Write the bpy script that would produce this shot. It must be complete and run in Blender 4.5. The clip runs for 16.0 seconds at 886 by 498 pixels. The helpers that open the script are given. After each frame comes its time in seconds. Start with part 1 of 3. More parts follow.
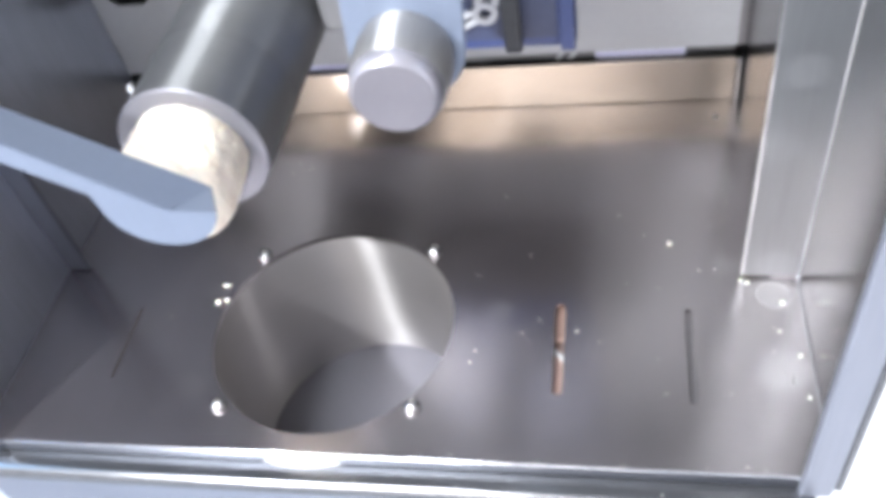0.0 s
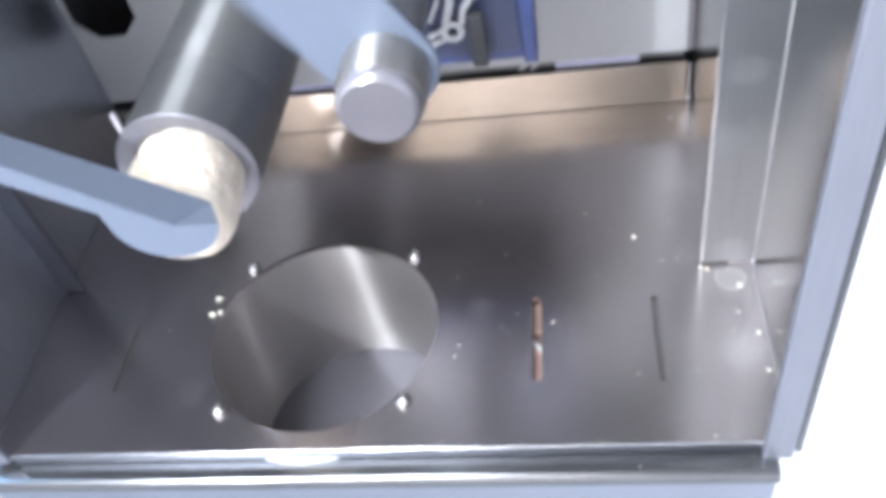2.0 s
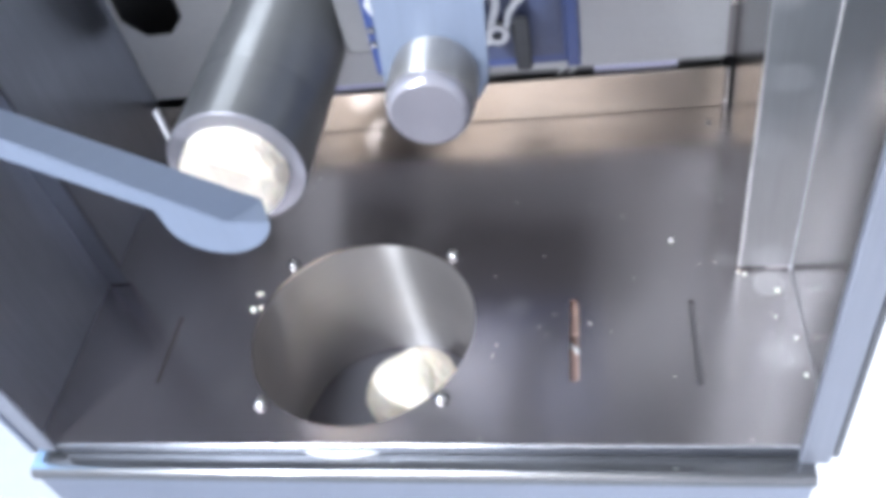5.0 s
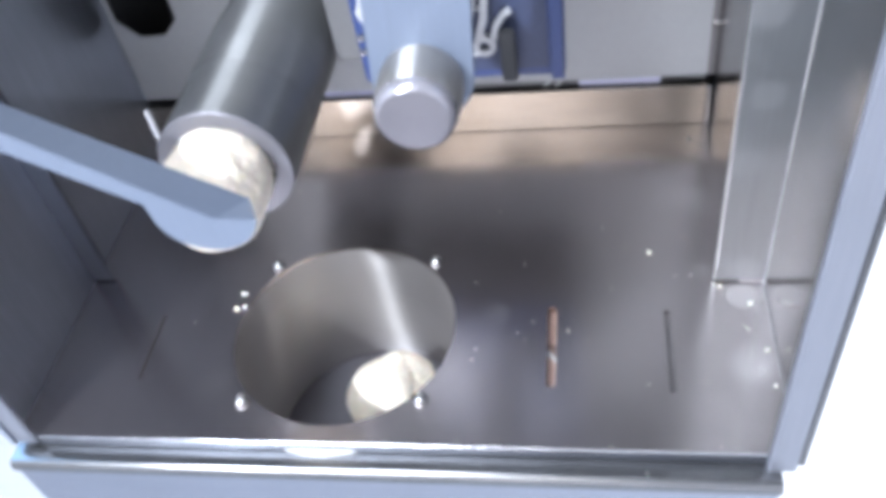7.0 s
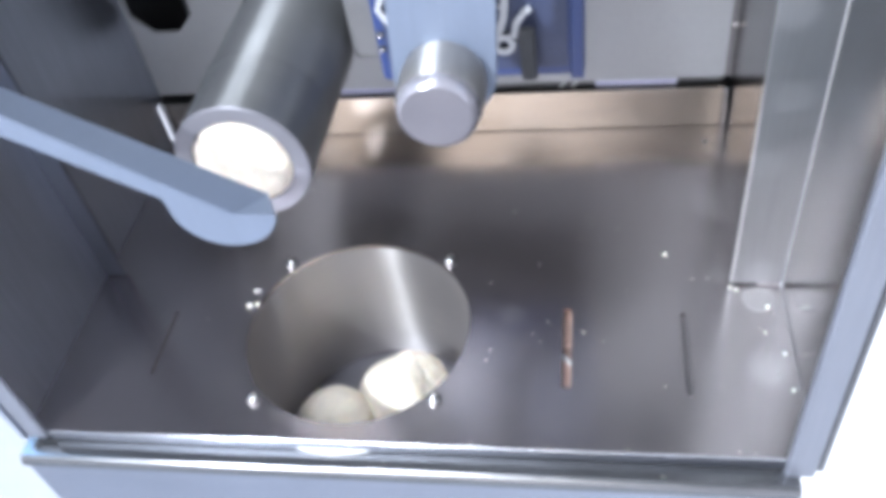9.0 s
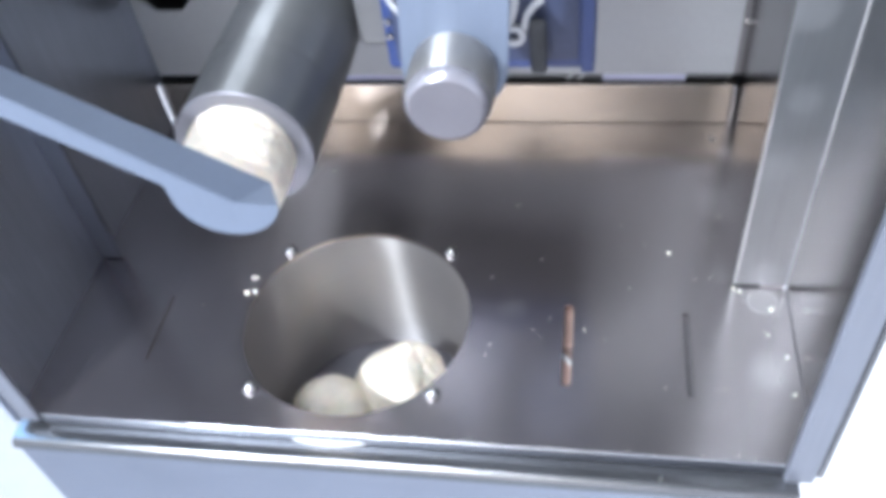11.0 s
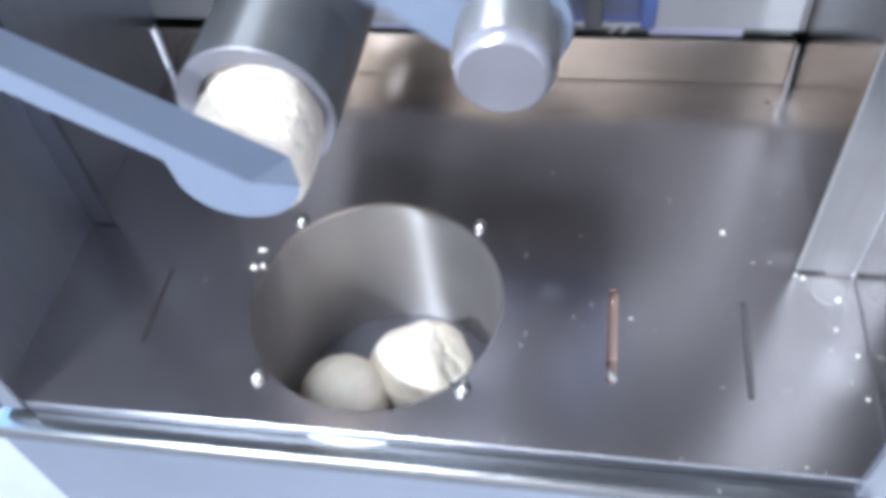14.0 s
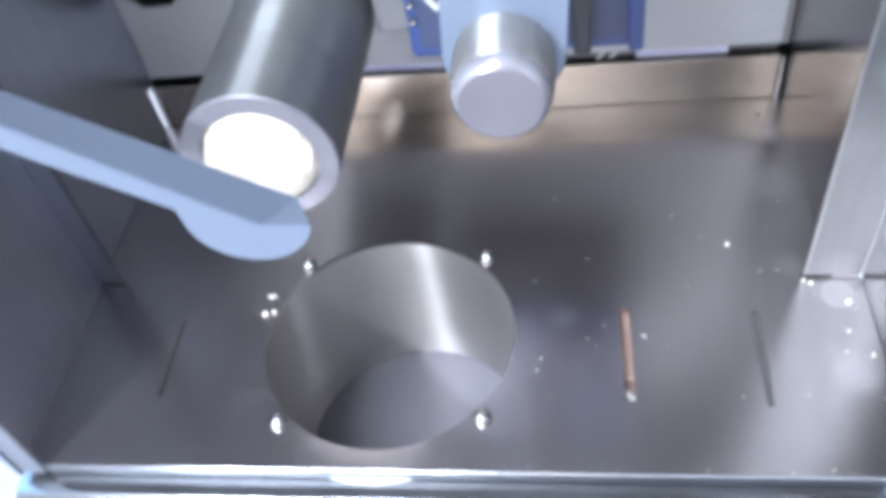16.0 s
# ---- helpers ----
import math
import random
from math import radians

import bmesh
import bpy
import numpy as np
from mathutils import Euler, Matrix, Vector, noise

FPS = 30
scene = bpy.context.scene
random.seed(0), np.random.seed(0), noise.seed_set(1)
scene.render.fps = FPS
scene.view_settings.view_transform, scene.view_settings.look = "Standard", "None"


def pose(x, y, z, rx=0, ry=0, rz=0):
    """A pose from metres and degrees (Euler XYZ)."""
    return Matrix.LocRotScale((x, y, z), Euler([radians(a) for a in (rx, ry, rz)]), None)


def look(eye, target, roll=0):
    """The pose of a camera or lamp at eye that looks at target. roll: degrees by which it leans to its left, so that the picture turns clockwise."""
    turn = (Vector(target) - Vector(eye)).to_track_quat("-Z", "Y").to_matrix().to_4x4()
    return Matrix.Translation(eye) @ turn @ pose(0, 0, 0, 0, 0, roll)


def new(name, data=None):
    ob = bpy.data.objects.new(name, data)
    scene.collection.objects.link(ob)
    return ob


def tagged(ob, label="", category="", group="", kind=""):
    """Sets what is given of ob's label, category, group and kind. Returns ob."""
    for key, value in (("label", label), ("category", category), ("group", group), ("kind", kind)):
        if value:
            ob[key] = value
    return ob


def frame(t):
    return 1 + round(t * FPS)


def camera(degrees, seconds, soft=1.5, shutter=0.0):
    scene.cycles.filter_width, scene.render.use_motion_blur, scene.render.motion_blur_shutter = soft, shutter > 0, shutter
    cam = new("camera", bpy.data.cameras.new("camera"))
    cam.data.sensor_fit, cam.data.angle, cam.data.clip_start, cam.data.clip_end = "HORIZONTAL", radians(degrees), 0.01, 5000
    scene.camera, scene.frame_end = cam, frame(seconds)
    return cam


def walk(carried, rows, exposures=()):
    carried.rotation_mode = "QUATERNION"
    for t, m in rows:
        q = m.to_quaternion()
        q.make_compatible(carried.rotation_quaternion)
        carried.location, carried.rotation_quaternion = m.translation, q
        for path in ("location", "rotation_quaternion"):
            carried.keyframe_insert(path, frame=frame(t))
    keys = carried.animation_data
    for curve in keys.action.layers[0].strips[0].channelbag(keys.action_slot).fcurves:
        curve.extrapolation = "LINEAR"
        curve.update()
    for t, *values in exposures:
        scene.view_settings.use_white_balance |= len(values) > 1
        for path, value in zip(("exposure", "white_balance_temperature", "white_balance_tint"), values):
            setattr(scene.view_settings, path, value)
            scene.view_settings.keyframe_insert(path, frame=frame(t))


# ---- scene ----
cam = camera(54.6, 16.0, soft=5.7, shutter=0.7)
PATH = [
    (0, (0.171, -0.297, 0.405), (-0.228, 1.002, -1.062), -12.9),
    (0.5, (0.174, -0.302, 0.406), (-0.182, 1.016, -1.055), -12.0),
    (1, (0.17, -0.314, 0.414), (-0.149, 1.001, -1.059), -11.6),
    (1.5, (0.172, -0.324, 0.422), (-0.161, 0.991, -1.047), -13.6),
    (2, (0.17, -0.326, 0.426), (-0.156, 1.007, -1.028), -13.4),
    (2.5, (0.17, -0.324, 0.427), (-0.162, 1.01, -1.025), -13.3),
    (3, (0.17, -0.324, 0.428), (-0.188, 1.01, -1.019), -14.4),
    (3.5, (0.16, -0.322, 0.427), (-0.213, 0.982, -1.043), -15.2),
    (4, (0.159, -0.325, 0.431), (-0.214, 0.994, -1.025), -14.6),
    (6.5, (0.162, -0.339, 0.436), (-0.188, 0.999, -1.009), -12.0),
    (7, (0.163, -0.342, 0.438), (-0.176, 1.01, -0.995), -11.0),
    (7.5, (0.161, -0.343, 0.437), (-0.185, 1.009, -0.995), -10.8),
    (8, (0.16, -0.342, 0.437), (-0.19, 1.006, -0.998), -11.0),
    (8.5, (0.156, -0.342, 0.436), (-0.19, 1.016, -0.991), -10.7),
    (11, (0.147, -0.334, 0.435), (-0.18, 0.996, -1.023), -8.4),
    (11.5, (0.137, -0.32, 0.426), (-0.184, 0.999, -1.043), -8.3),
    (12, (0.124, -0.293, 0.417), (-0.208, 0.967, -1.101), -9.0),
    (12.5, (0.118, -0.286, 0.414), (-0.225, 0.962, -1.111), -8.8),
    (13, (0.114, -0.281, 0.409), (-0.196, 0.948, -1.139), -7.7),
    (13.5, (0.114, -0.281, 0.408), (-0.189, 0.951, -1.138), -7.3),
    (14, (0.113, -0.283, 0.409), (-0.184, 0.942, -1.143), -7.2),
    (14.5, (0.111, -0.286, 0.408), (-0.186, 0.94, -1.145), -7.1),
    (15, (0.115, -0.288, 0.411), (-0.201, 0.947, -1.131), -7.5),
    (15.5, (0.116, -0.29, 0.412), (-0.205, 0.95, -1.124), -7.7),
    (16, (0.109, -0.291, 0.408), (-0.189, 1.013, -1.078), -11.0),
]
EXPOSURES = [(0, 1.0, 6650, 12),
             (1.5, 0.98, 6550, 12),
             (2.2, 0.78, 6400, 12),
             (3.5, 0.77, 6250, 12),
             (8.5, 0.74, 6250, 12),
             (11, 0.72, 6200, 11),
             (12.0, 0.56, 6100, 11),
             (12.5, 0.56, 6050, 11),
             (13.5, 0.7, 6000, 11),
             (15.6, 0.76, 6000, 11),
             (16, 0.93, 6050, 11)]
walk(cam, [(t, look(eye, target, roll)) for t, eye, target, roll in PATH], EXPOSURES)

# ---- light and room ----
world = bpy.data.worlds.new("world")
scene.world = world
world.use_nodes = True
world.node_tree.nodes["Background"].inputs[0].default_value = (0.75, 0.85, 1.0, 1)
world.node_tree.nodes["Background"].inputs[1].default_value = 0.3


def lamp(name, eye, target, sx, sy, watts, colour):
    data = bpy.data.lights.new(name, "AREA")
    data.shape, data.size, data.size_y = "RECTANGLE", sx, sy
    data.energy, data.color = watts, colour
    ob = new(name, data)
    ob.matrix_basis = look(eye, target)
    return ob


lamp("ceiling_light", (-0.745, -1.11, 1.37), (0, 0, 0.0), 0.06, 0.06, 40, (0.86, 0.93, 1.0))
# Overhead fill added to raise the ambient light; no fixture stands here.
lamp("overhead_fill", (-0.45, -0.85, 2.05), (-0.35, -0.62, 0.0), 0.30, 1.0, 40, (0.88, 0.94, 1.0))
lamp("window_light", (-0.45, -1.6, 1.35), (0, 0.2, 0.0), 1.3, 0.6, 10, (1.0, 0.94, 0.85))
# Unseen fills added to brighten the room floor right and left of the machine.
lamp("floor_fill_east", (1.6, 0.4, 0.25), (1.0, 0.1, -0.95), 0.7, 0.5, 95, (0.95, 0.97, 1.0))
lamp("floor_fill_west", (-1.5, 0.1, 1.35), (-0.75, -0.1, -0.95), 1.2, 0.8, 15, (0.30, 0.60, 1.0))


# ---- materials ----
def material(name, colour, rough=0.5, metal=0.0, grain=(1, 1, 1), size=60.0, vary=0.15, bump=0.1, rough_vary=0.1,
             spots=(), spot_colour=(0.6, 0.6, 0.6), turned_about=""):
    """A surface with fine grain (stretched by grain) and broad blotches."""
    m = bpy.data.materials.new(name)
    m.use_nodes = True
    n, l = m.node_tree.nodes, m.node_tree.links
    b = n["Principled BSDF"]
    b.inputs["Metallic"].default_value = metal
    co = n.new("ShaderNodeTexCoord")
    mp = n.new("ShaderNodeMapping")
    mp.inputs["Scale"].default_value = grain
    l.new(co.outputs["Object"], mp.inputs["Vector"])
    fine = n.new("ShaderNodeTexNoise")
    fine.inputs["Scale"].default_value, fine.inputs["Detail"].default_value = size * 12, 4
    l.new(mp.outputs[0], fine.inputs["Vector"])
    broad = n.new("ShaderNodeTexNoise")
    broad.inputs["Scale"].default_value, broad.inputs["Detail"].default_value = size * 0.35, 3
    l.new(co.outputs["Object"], broad.inputs["Vector"])
    mix = n.new("ShaderNodeMath")
    mix.operation = "MULTIPLY_ADD"
    mix.inputs[1].default_value = 0.5
    l.new(fine.outputs["Fac"], mix.inputs[0])
    half = n.new("ShaderNodeMath")
    half.operation = "MULTIPLY"
    half.inputs[1].default_value = 0.5
    l.new(broad.outputs["Fac"], half.inputs[0])
    l.new(half.outputs[0], mix.inputs[2])
    ramp = n.new("ShaderNodeValToRGB")
    ramp.color_ramp.elements[0].position, ramp.color_ramp.elements[1].position = 0.3, 0.7
    ramp.color_ramp.elements[0].color = (*[c * (1 - vary) for c in colour], 1)
    ramp.color_ramp.elements[1].color = (*[min(1, c * (1 + vary)) for c in colour], 1)
    l.new(mix.outputs[0], ramp.inputs[0])
    l.new(ramp.outputs[0], b.inputs["Base Color"])
    rr = n.new("ShaderNodeMapRange")
    rr.inputs["To Min"].default_value, rr.inputs["To Max"].default_value = max(0.02, rough - rough_vary), rough + rough_vary
    l.new(broad.outputs["Fac"], rr.inputs["Value"])
    l.new(rr.outputs[0], b.inputs["Roughness"])
    film = None
    for sx, sy, sz, sr, much in spots:
        far = n.new("ShaderNodeVectorMath")
        far.operation = "DISTANCE"
        far.inputs[1].default_value = (sx, sy, sz)
        l.new(co.outputs["Object"], far.inputs[0])
        wob = n.new("ShaderNodeMath")
        wob.operation = "MULTIPLY_ADD"
        wob.inputs[1].default_value = 0.25 * sr
        l.new(broad.outputs["Fac"], wob.inputs[0])
        l.new(far.outputs["Value"], wob.inputs[2])
        edge = n.new("ShaderNodeMapRange")
        edge.interpolation_type = "SMOOTHSTEP"
        edge.inputs["From Min"].default_value, edge.inputs["From Max"].default_value = sr * 0.72, sr * 1.25
        edge.inputs["To Min"].default_value, edge.inputs["To Max"].default_value = much, 0.0
        l.new(wob.outputs[0], edge.inputs["Value"])
        if film is None:
            film = edge.outputs[0]
        else:
            more = n.new("ShaderNodeMath")
            more.operation = "MAXIMUM"
            l.new(film, more.inputs[0])
            l.new(edge.outputs[0], more.inputs[1])
            film = more.outputs[0]
    if film is not None:
        dust = n.new("ShaderNodeBsdfDiffuse")
        dust.inputs["Color"].default_value = (*spot_colour, 1)
        over = n.new("ShaderNodeMixShader")
        l.new(film, over.inputs[0])
        l.new(b.outputs[0], over.inputs[1])
        l.new(dust.outputs[0], over.inputs[2])
        l.new(over.outputs[0], n["Material Output"].inputs["Surface"])
    if turned_about:
        tan = n.new("ShaderNodeTangent")
        tan.direction_type, tan.axis = "RADIAL", turned_about
        l.new(tan.outputs[0], b.inputs["Tangent"])
        b.inputs["Anisotropic"].default_value, b.inputs["Anisotropic Rotation"].default_value = 1.0, 0.25
    if bump:
        bp = n.new("ShaderNodeBump")
        bp.inputs["Strength"].default_value, bp.inputs["Distance"].default_value = bump, 0.001 if bump < 0.9 else 0.0025
        l.new(fine.outputs["Fac"], bp.inputs["Height"])
        l.new(bp.outputs[0], b.inputs["Normal"])
    return m


FLOOR_SPOTS = ((0.2575, 0.026, 0, 0.0135, 0.11), (0.2565, -0.027, 0, 0.0145, 0.10), (0.235, 0.116, 0, 0.015, 0.03), (0.234, 0.047, 0, 0.008, 0.05),
               (-0.078, -0.046, 0, 0.011, 0.010), (-0.084, 0.026, 0, 0.010, 0.012), (0.103, 0.012, 0, 0.009, 0.025))
RETURN_SPOTS = ((0.259, 0.038, 0.012, 0.013, 0.07), (0.250, 0.038, 0.102, 0.012, 0.04), (0.256, 0.038, 0.148, 0.011, 0.05), (0.250, 0.038, 0.20, 0.013, 0.06))
STEEL_FLOOR = material("steel_floor", (0.49, 0.45, 0.455), 0.238, 1.0, (1, 0.06, 1), 40, 0.05, 0.02, 0.02, FLOOR_SPOTS, (0.62, 0.62, 0.62))
STEEL_WALL = material("steel_wall", (0.175, 0.175, 0.183), 0.21, 1.0, (1, 1, 0.05), 40, 0.08, 0.05, 0.04)
STEEL_RETURN = material("steel_return", (0.30, 0.31, 0.315), 0.4, 1.0, (1, 1, 0.05), 40, 0.08, 0.05, 0.06, RETURN_SPOTS, (0.6, 0.6, 0.61))
# Left return: darker copy of the return steel, shade put in its colour.
SHADED_RETURN = material("shaded_return_steel", (0.17, 0.18, 0.21), 0.34, 0.9, (1, 1, 0.05), 40, 0.1, 0.05, 0.05)
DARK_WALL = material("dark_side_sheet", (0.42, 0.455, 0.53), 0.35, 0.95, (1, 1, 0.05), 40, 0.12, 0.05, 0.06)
# Shelf: same bent steel as the front, its dark reflection put in the colour.
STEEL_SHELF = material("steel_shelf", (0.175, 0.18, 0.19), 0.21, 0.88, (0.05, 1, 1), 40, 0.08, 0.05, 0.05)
# Darker copy of the frame steel for the lip.
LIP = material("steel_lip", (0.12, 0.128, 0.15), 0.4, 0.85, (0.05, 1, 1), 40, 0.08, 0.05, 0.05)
STEEL_FRONT = material("steel_front", (0.30, 0.32, 0.385), 0.2, 1.0, (0.05, 1, 1), 40, 0.08, 0.05, 0.05)
STEEL_FRAME = material("steel_frame", (0.20, 0.212, 0.25), 0.4, 0.5, (1, 1, 0.05), 40, 0.08, 0.05, 0.05)
STEEL_STRIP = material("steel_strip", (0.30, 0.275, 0.237), 0.18, 0.92, (0.05, 1, 1), 40, 0.12, 0.05, 0.05)
STEEL_PIPE = material("steel_pipe", (0.225, 0.23, 0.235), 0.31, 0.8, (0.02, 1, 0.02), 120, 0.08, 0.08, 0.03, turned_about="Y")
STEEL_BARREL = material("steel_barrel", (0.415, 0.395, 0.385), 0.32, 0.78, (0.02, 0.02, 1), 60, 0.06, 0.02, 0.02, turned_about="Z")
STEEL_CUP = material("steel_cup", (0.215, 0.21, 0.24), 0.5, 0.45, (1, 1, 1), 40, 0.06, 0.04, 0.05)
STEEL_TURNED = material("steel_turned", (0.37, 0.365, 0.36), 0.315, 0.8, (1, 0.05, 1), 60, 0.1, 0.03, 0.03, turned_about="Y")
STEEL_FACE = material("steel_face", (0.175, 0.173, 0.195), 0.45, 0.5, (1, 1, 1), 60, 0.06, 0.04, 0.05)
HUB_FACE = material("turned_hub_face", (0.155, 0.148, 0.165), 0.4, 0.5, (1, 1, 1), 60, 0.08, 0.04, 0.05)
STEEL_BOLT = material("steel_bolt", (0.38, 0.38, 0.38), 0.2, 1.0, (1, 1, 1), 60, 0.08, 0.0, 0.05)
PLATE = material("frosted_plate", (0.145, 0.174, 0.232), 0.45, 0.3, (1, 1, 0.06), 40, 0.06, 0.05, 0.06)
PANEL = material("grey_panel", (0.31, 0.32, 0.33), 0.5, 0.3, (1, 1, 1), 30, 0.06, 0.04, 0.06)
DUCT = material("grey_duct", (0.38, 0.375, 0.42), 0.5, 0.2, (1, 1, 1), 30, 0.05, 0.04, 0.06)
# Interior shade put in the colour; the dark clamp shares it.
DARK = material("cavity_shade_and_clamp", (0.05, 0.052, 0.057), 0.95, 0.0, (1, 1, 1), 30, 0.2, 0.05, 0.1)
WALLS = material("grey_room_walls", (0.66, 0.645, 0.655), 0.8, 0.0, (1, 1, 1), 2, 0.06, 0.02, 0.1)
CEILING = material("grey_room_ceiling", (0.34, 0.335, 0.34), 0.85, 0.0, (1, 1, 1), 2, 0.06, 0.02, 0.1)
# Dark blue that stands for shade inside the cover's opening.
RECESS_SHADE = material("recess_shade_blue", (0.03, 0.04, 0.085), 0.5, 0.0, (1, 1, 1), 30, 0.2, 0.05, 0.1)
BLUE = material("blue_plastic", (0.022, 0.042, 0.14), 0.4, 0.0, (1, 1, 1), 30, 0.15, 0.05, 0.08)
ZINC = material("bright_zinc", (0.66, 0.66, 0.66), 0.4, 0.2, (1, 1, 1), 50, 0.06, 0.05, 0.08)
GEAR = material("dark_gear_case", (0.15, 0.15, 0.155), 0.5, 0.3, (1, 1, 1), 40, 0.1, 0.08, 0.1)
CAST = material("light_casting", (0.44, 0.45, 0.47), 0.45, 0.2, (1, 1, 1), 50, 0.1, 0.1, 0.1)
SLOT_BACK = material("slot_backing", (0.14, 0.135, 0.14), 0.5, 0.5, (1, 1, 1), 50, 0.1, 0.05, 0.1)
POLISHED_HUB = material("polished_hub", (0.30, 0.295, 0.33), 0.2, 0.55, (1, 1, 1), 50, 0.05, 0.0, 0.05)
POLISHED = material("polished_bead", (0.85, 0.87, 0.92), 0.16, 1.0, (1, 1, 1), 50, 0.05, 0.0, 0.05)
PALE = material("pale_violet_plate", (0.55, 0.56, 0.72), 0.45, 0.0, (1, 1, 1), 50, 0.05, 0.0, 0.05)
COPPER = material("copper_bar", (0.52, 0.36, 0.30), 0.42, 0.7, (1, 1, 1), 50, 0.2, 0.05, 0.1)
COPPER_DARK = material("darker_copper", (0.29, 0.20, 0.175), 0.5, 0.6, (1, 1, 1), 50, 0.2, 0.05, 0.1)
COPPER_BRIGHT = material("bright_copper", (0.62, 0.43, 0.36), 0.4, 0.7, (1, 1, 1), 50, 0.15, 0.05, 0.1)
DOUGH = material("dough", (0.69, 0.625, 0.53), 0.7, 0.0, (1, 1, 0.45), 11, 0.16, 1.0, 0.12)
FLOUR = material("crumb", (0.85, 0.82, 0.74), 0.8, 0.0, (1, 1, 1), 60, 0.1, 0.3, 0.1)
ROOM = material("pale_room", (0.30, 0.315, 0.335), 0.7, 0.0, (1, 1, 1), 2, 0.04, 0.02, 0.1)


def add_haze(m, rough, share):
    """A second, wider gloss over the same surface, as fine scratches give it."""
    n, l = m.node_tree.nodes, m.node_tree.links
    first = n["Principled BSDF"]
    target = first.outputs[0].links[0].to_socket
    wide = n.new("ShaderNodeBsdfPrincipled")
    wide.inputs["Metallic"].default_value = 1.0
    wide.inputs["Roughness"].default_value = rough
    l.new(first.inputs["Base Color"].links[0].from_socket, wide.inputs["Base Color"])
    both = n.new("ShaderNodeMixShader")
    both.inputs[0].default_value = share
    l.new(first.outputs[0], both.inputs[1])
    l.new(wide.outputs[0], both.inputs[2])
    l.new(both.outputs[0], target)


def add_turning_marks(m, axis, scale, depth):
    """Fine rings round an axis of the object, as a lathe leaves them."""
    n, l = m.node_tree.nodes, m.node_tree.links
    b = n["Principled BSDF"]
    rings = n.new("ShaderNodeTexWave")
    rings.wave_type, rings.rings_direction = "RINGS", axis
    rings.inputs["Scale"].default_value, rings.inputs["Distortion"].default_value = scale, 0.6
    co = n.new("ShaderNodeTexCoord")
    l.new(co.outputs["Object"], rings.inputs["Vector"])
    bp = n.new("ShaderNodeBump")
    bp.inputs["Strength"].default_value, bp.inputs["Distance"].default_value = depth, 0.0004
    l.new(rings.outputs["Fac"], bp.inputs["Height"])
    if b.inputs["Normal"].links:
        l.new(b.inputs["Normal"].links[0].from_socket, bp.inputs["Normal"])
    l.new(bp.outputs[0], b.inputs["Normal"])


add_turning_marks(HUB_FACE, "Y", 420, 0.25)
add_haze(STEEL_FLOOR, 0.40, 0.14)
for m in (DOUGH, FLOUR):
    b = m.node_tree.nodes["Principled BSDF"]
    b.inputs["Subsurface Weight"].default_value = 0.3
    b.inputs["Subsurface Radius"].default_value = (0.01, 0.006, 0.003)


# ---- mesh helpers ----
def finish(ob, mat, parent, label, smooth):
    ob.data.materials.append(mat)
    if smooth:
        for p in ob.data.polygons:
            p.use_smooth = True
    if parent:
        ob.parent = parent
    if label:
        tagged(ob, label)
    return ob


def part(name, bm, mat, parent=None, label="", smooth=False, sharp=35):
    bmesh.ops.recalc_face_normals(bm, faces=bm.faces)
    if smooth:
        for e in bm.edges:
            if len(e.link_faces) == 2 and e.calc_face_angle(0) > radians(sharp):
                e.smooth = False
    me = bpy.data.meshes.new(name)
    bm.to_mesh(me)
    bm.free()
    return finish(new(name, me), mat, parent, label, smooth)


def thing(name, label, category, group="", at=(0, 0, 0)):
    ob = new(name)
    ob.location = at
    ob.empty_display_size = 0.02
    return tagged(ob, label, category, group)


def box(x0, x1, y0, y1, z0, z1, bevel=0.0, bm=None):
    bm = bm or bmesh.new()
    made = bmesh.ops.create_cube(bm, size=1)["verts"]
    for v in made:
        v.co = Vector(((x0 + x1) / 2 + v.co.x * (x1 - x0), (y0 + y1) / 2 + v.co.y * (y1 - y0), (z0 + z1) / 2 + v.co.z * (z1 - z0)))
    if bevel:
        edges = {e for v in made for e in v.link_edges}
        bmesh.ops.bevel(bm, geom=list(edges), offset=bevel, segments=2, affect="EDGES", profile=0.5)
    return bm


def turned(profile, axis="z", steps=96, closed=False, bm=None):
    """A surface of revolution from (radius, height) pairs."""
    bm = bm or bmesh.new()
    rings = []
    for r, h in profile:
        ring = []
        for i in range(steps):
            a = 2 * math.pi * i / steps
            c, s = r * math.cos(a), r * math.sin(a)
            ring.append(bm.verts.new((c, s, h) if axis == "z" else (c, h, s)))
        rings.append(ring)
    pairs = list(zip(rings, rings[1:])) + ([(rings[-1], rings[0])] if closed else [])
    for a, b in pairs:
        for i in range(steps):
            j = (i + 1) % steps
            bm.faces.new((a[i], a[j], b[j], b[i]))
    if not closed:
        for ring, (r, _) in ((rings[0], profile[0]), (rings[-1], profile[-1])):
            if r < 0.004:
                bm.faces.new(ring)
    return bm


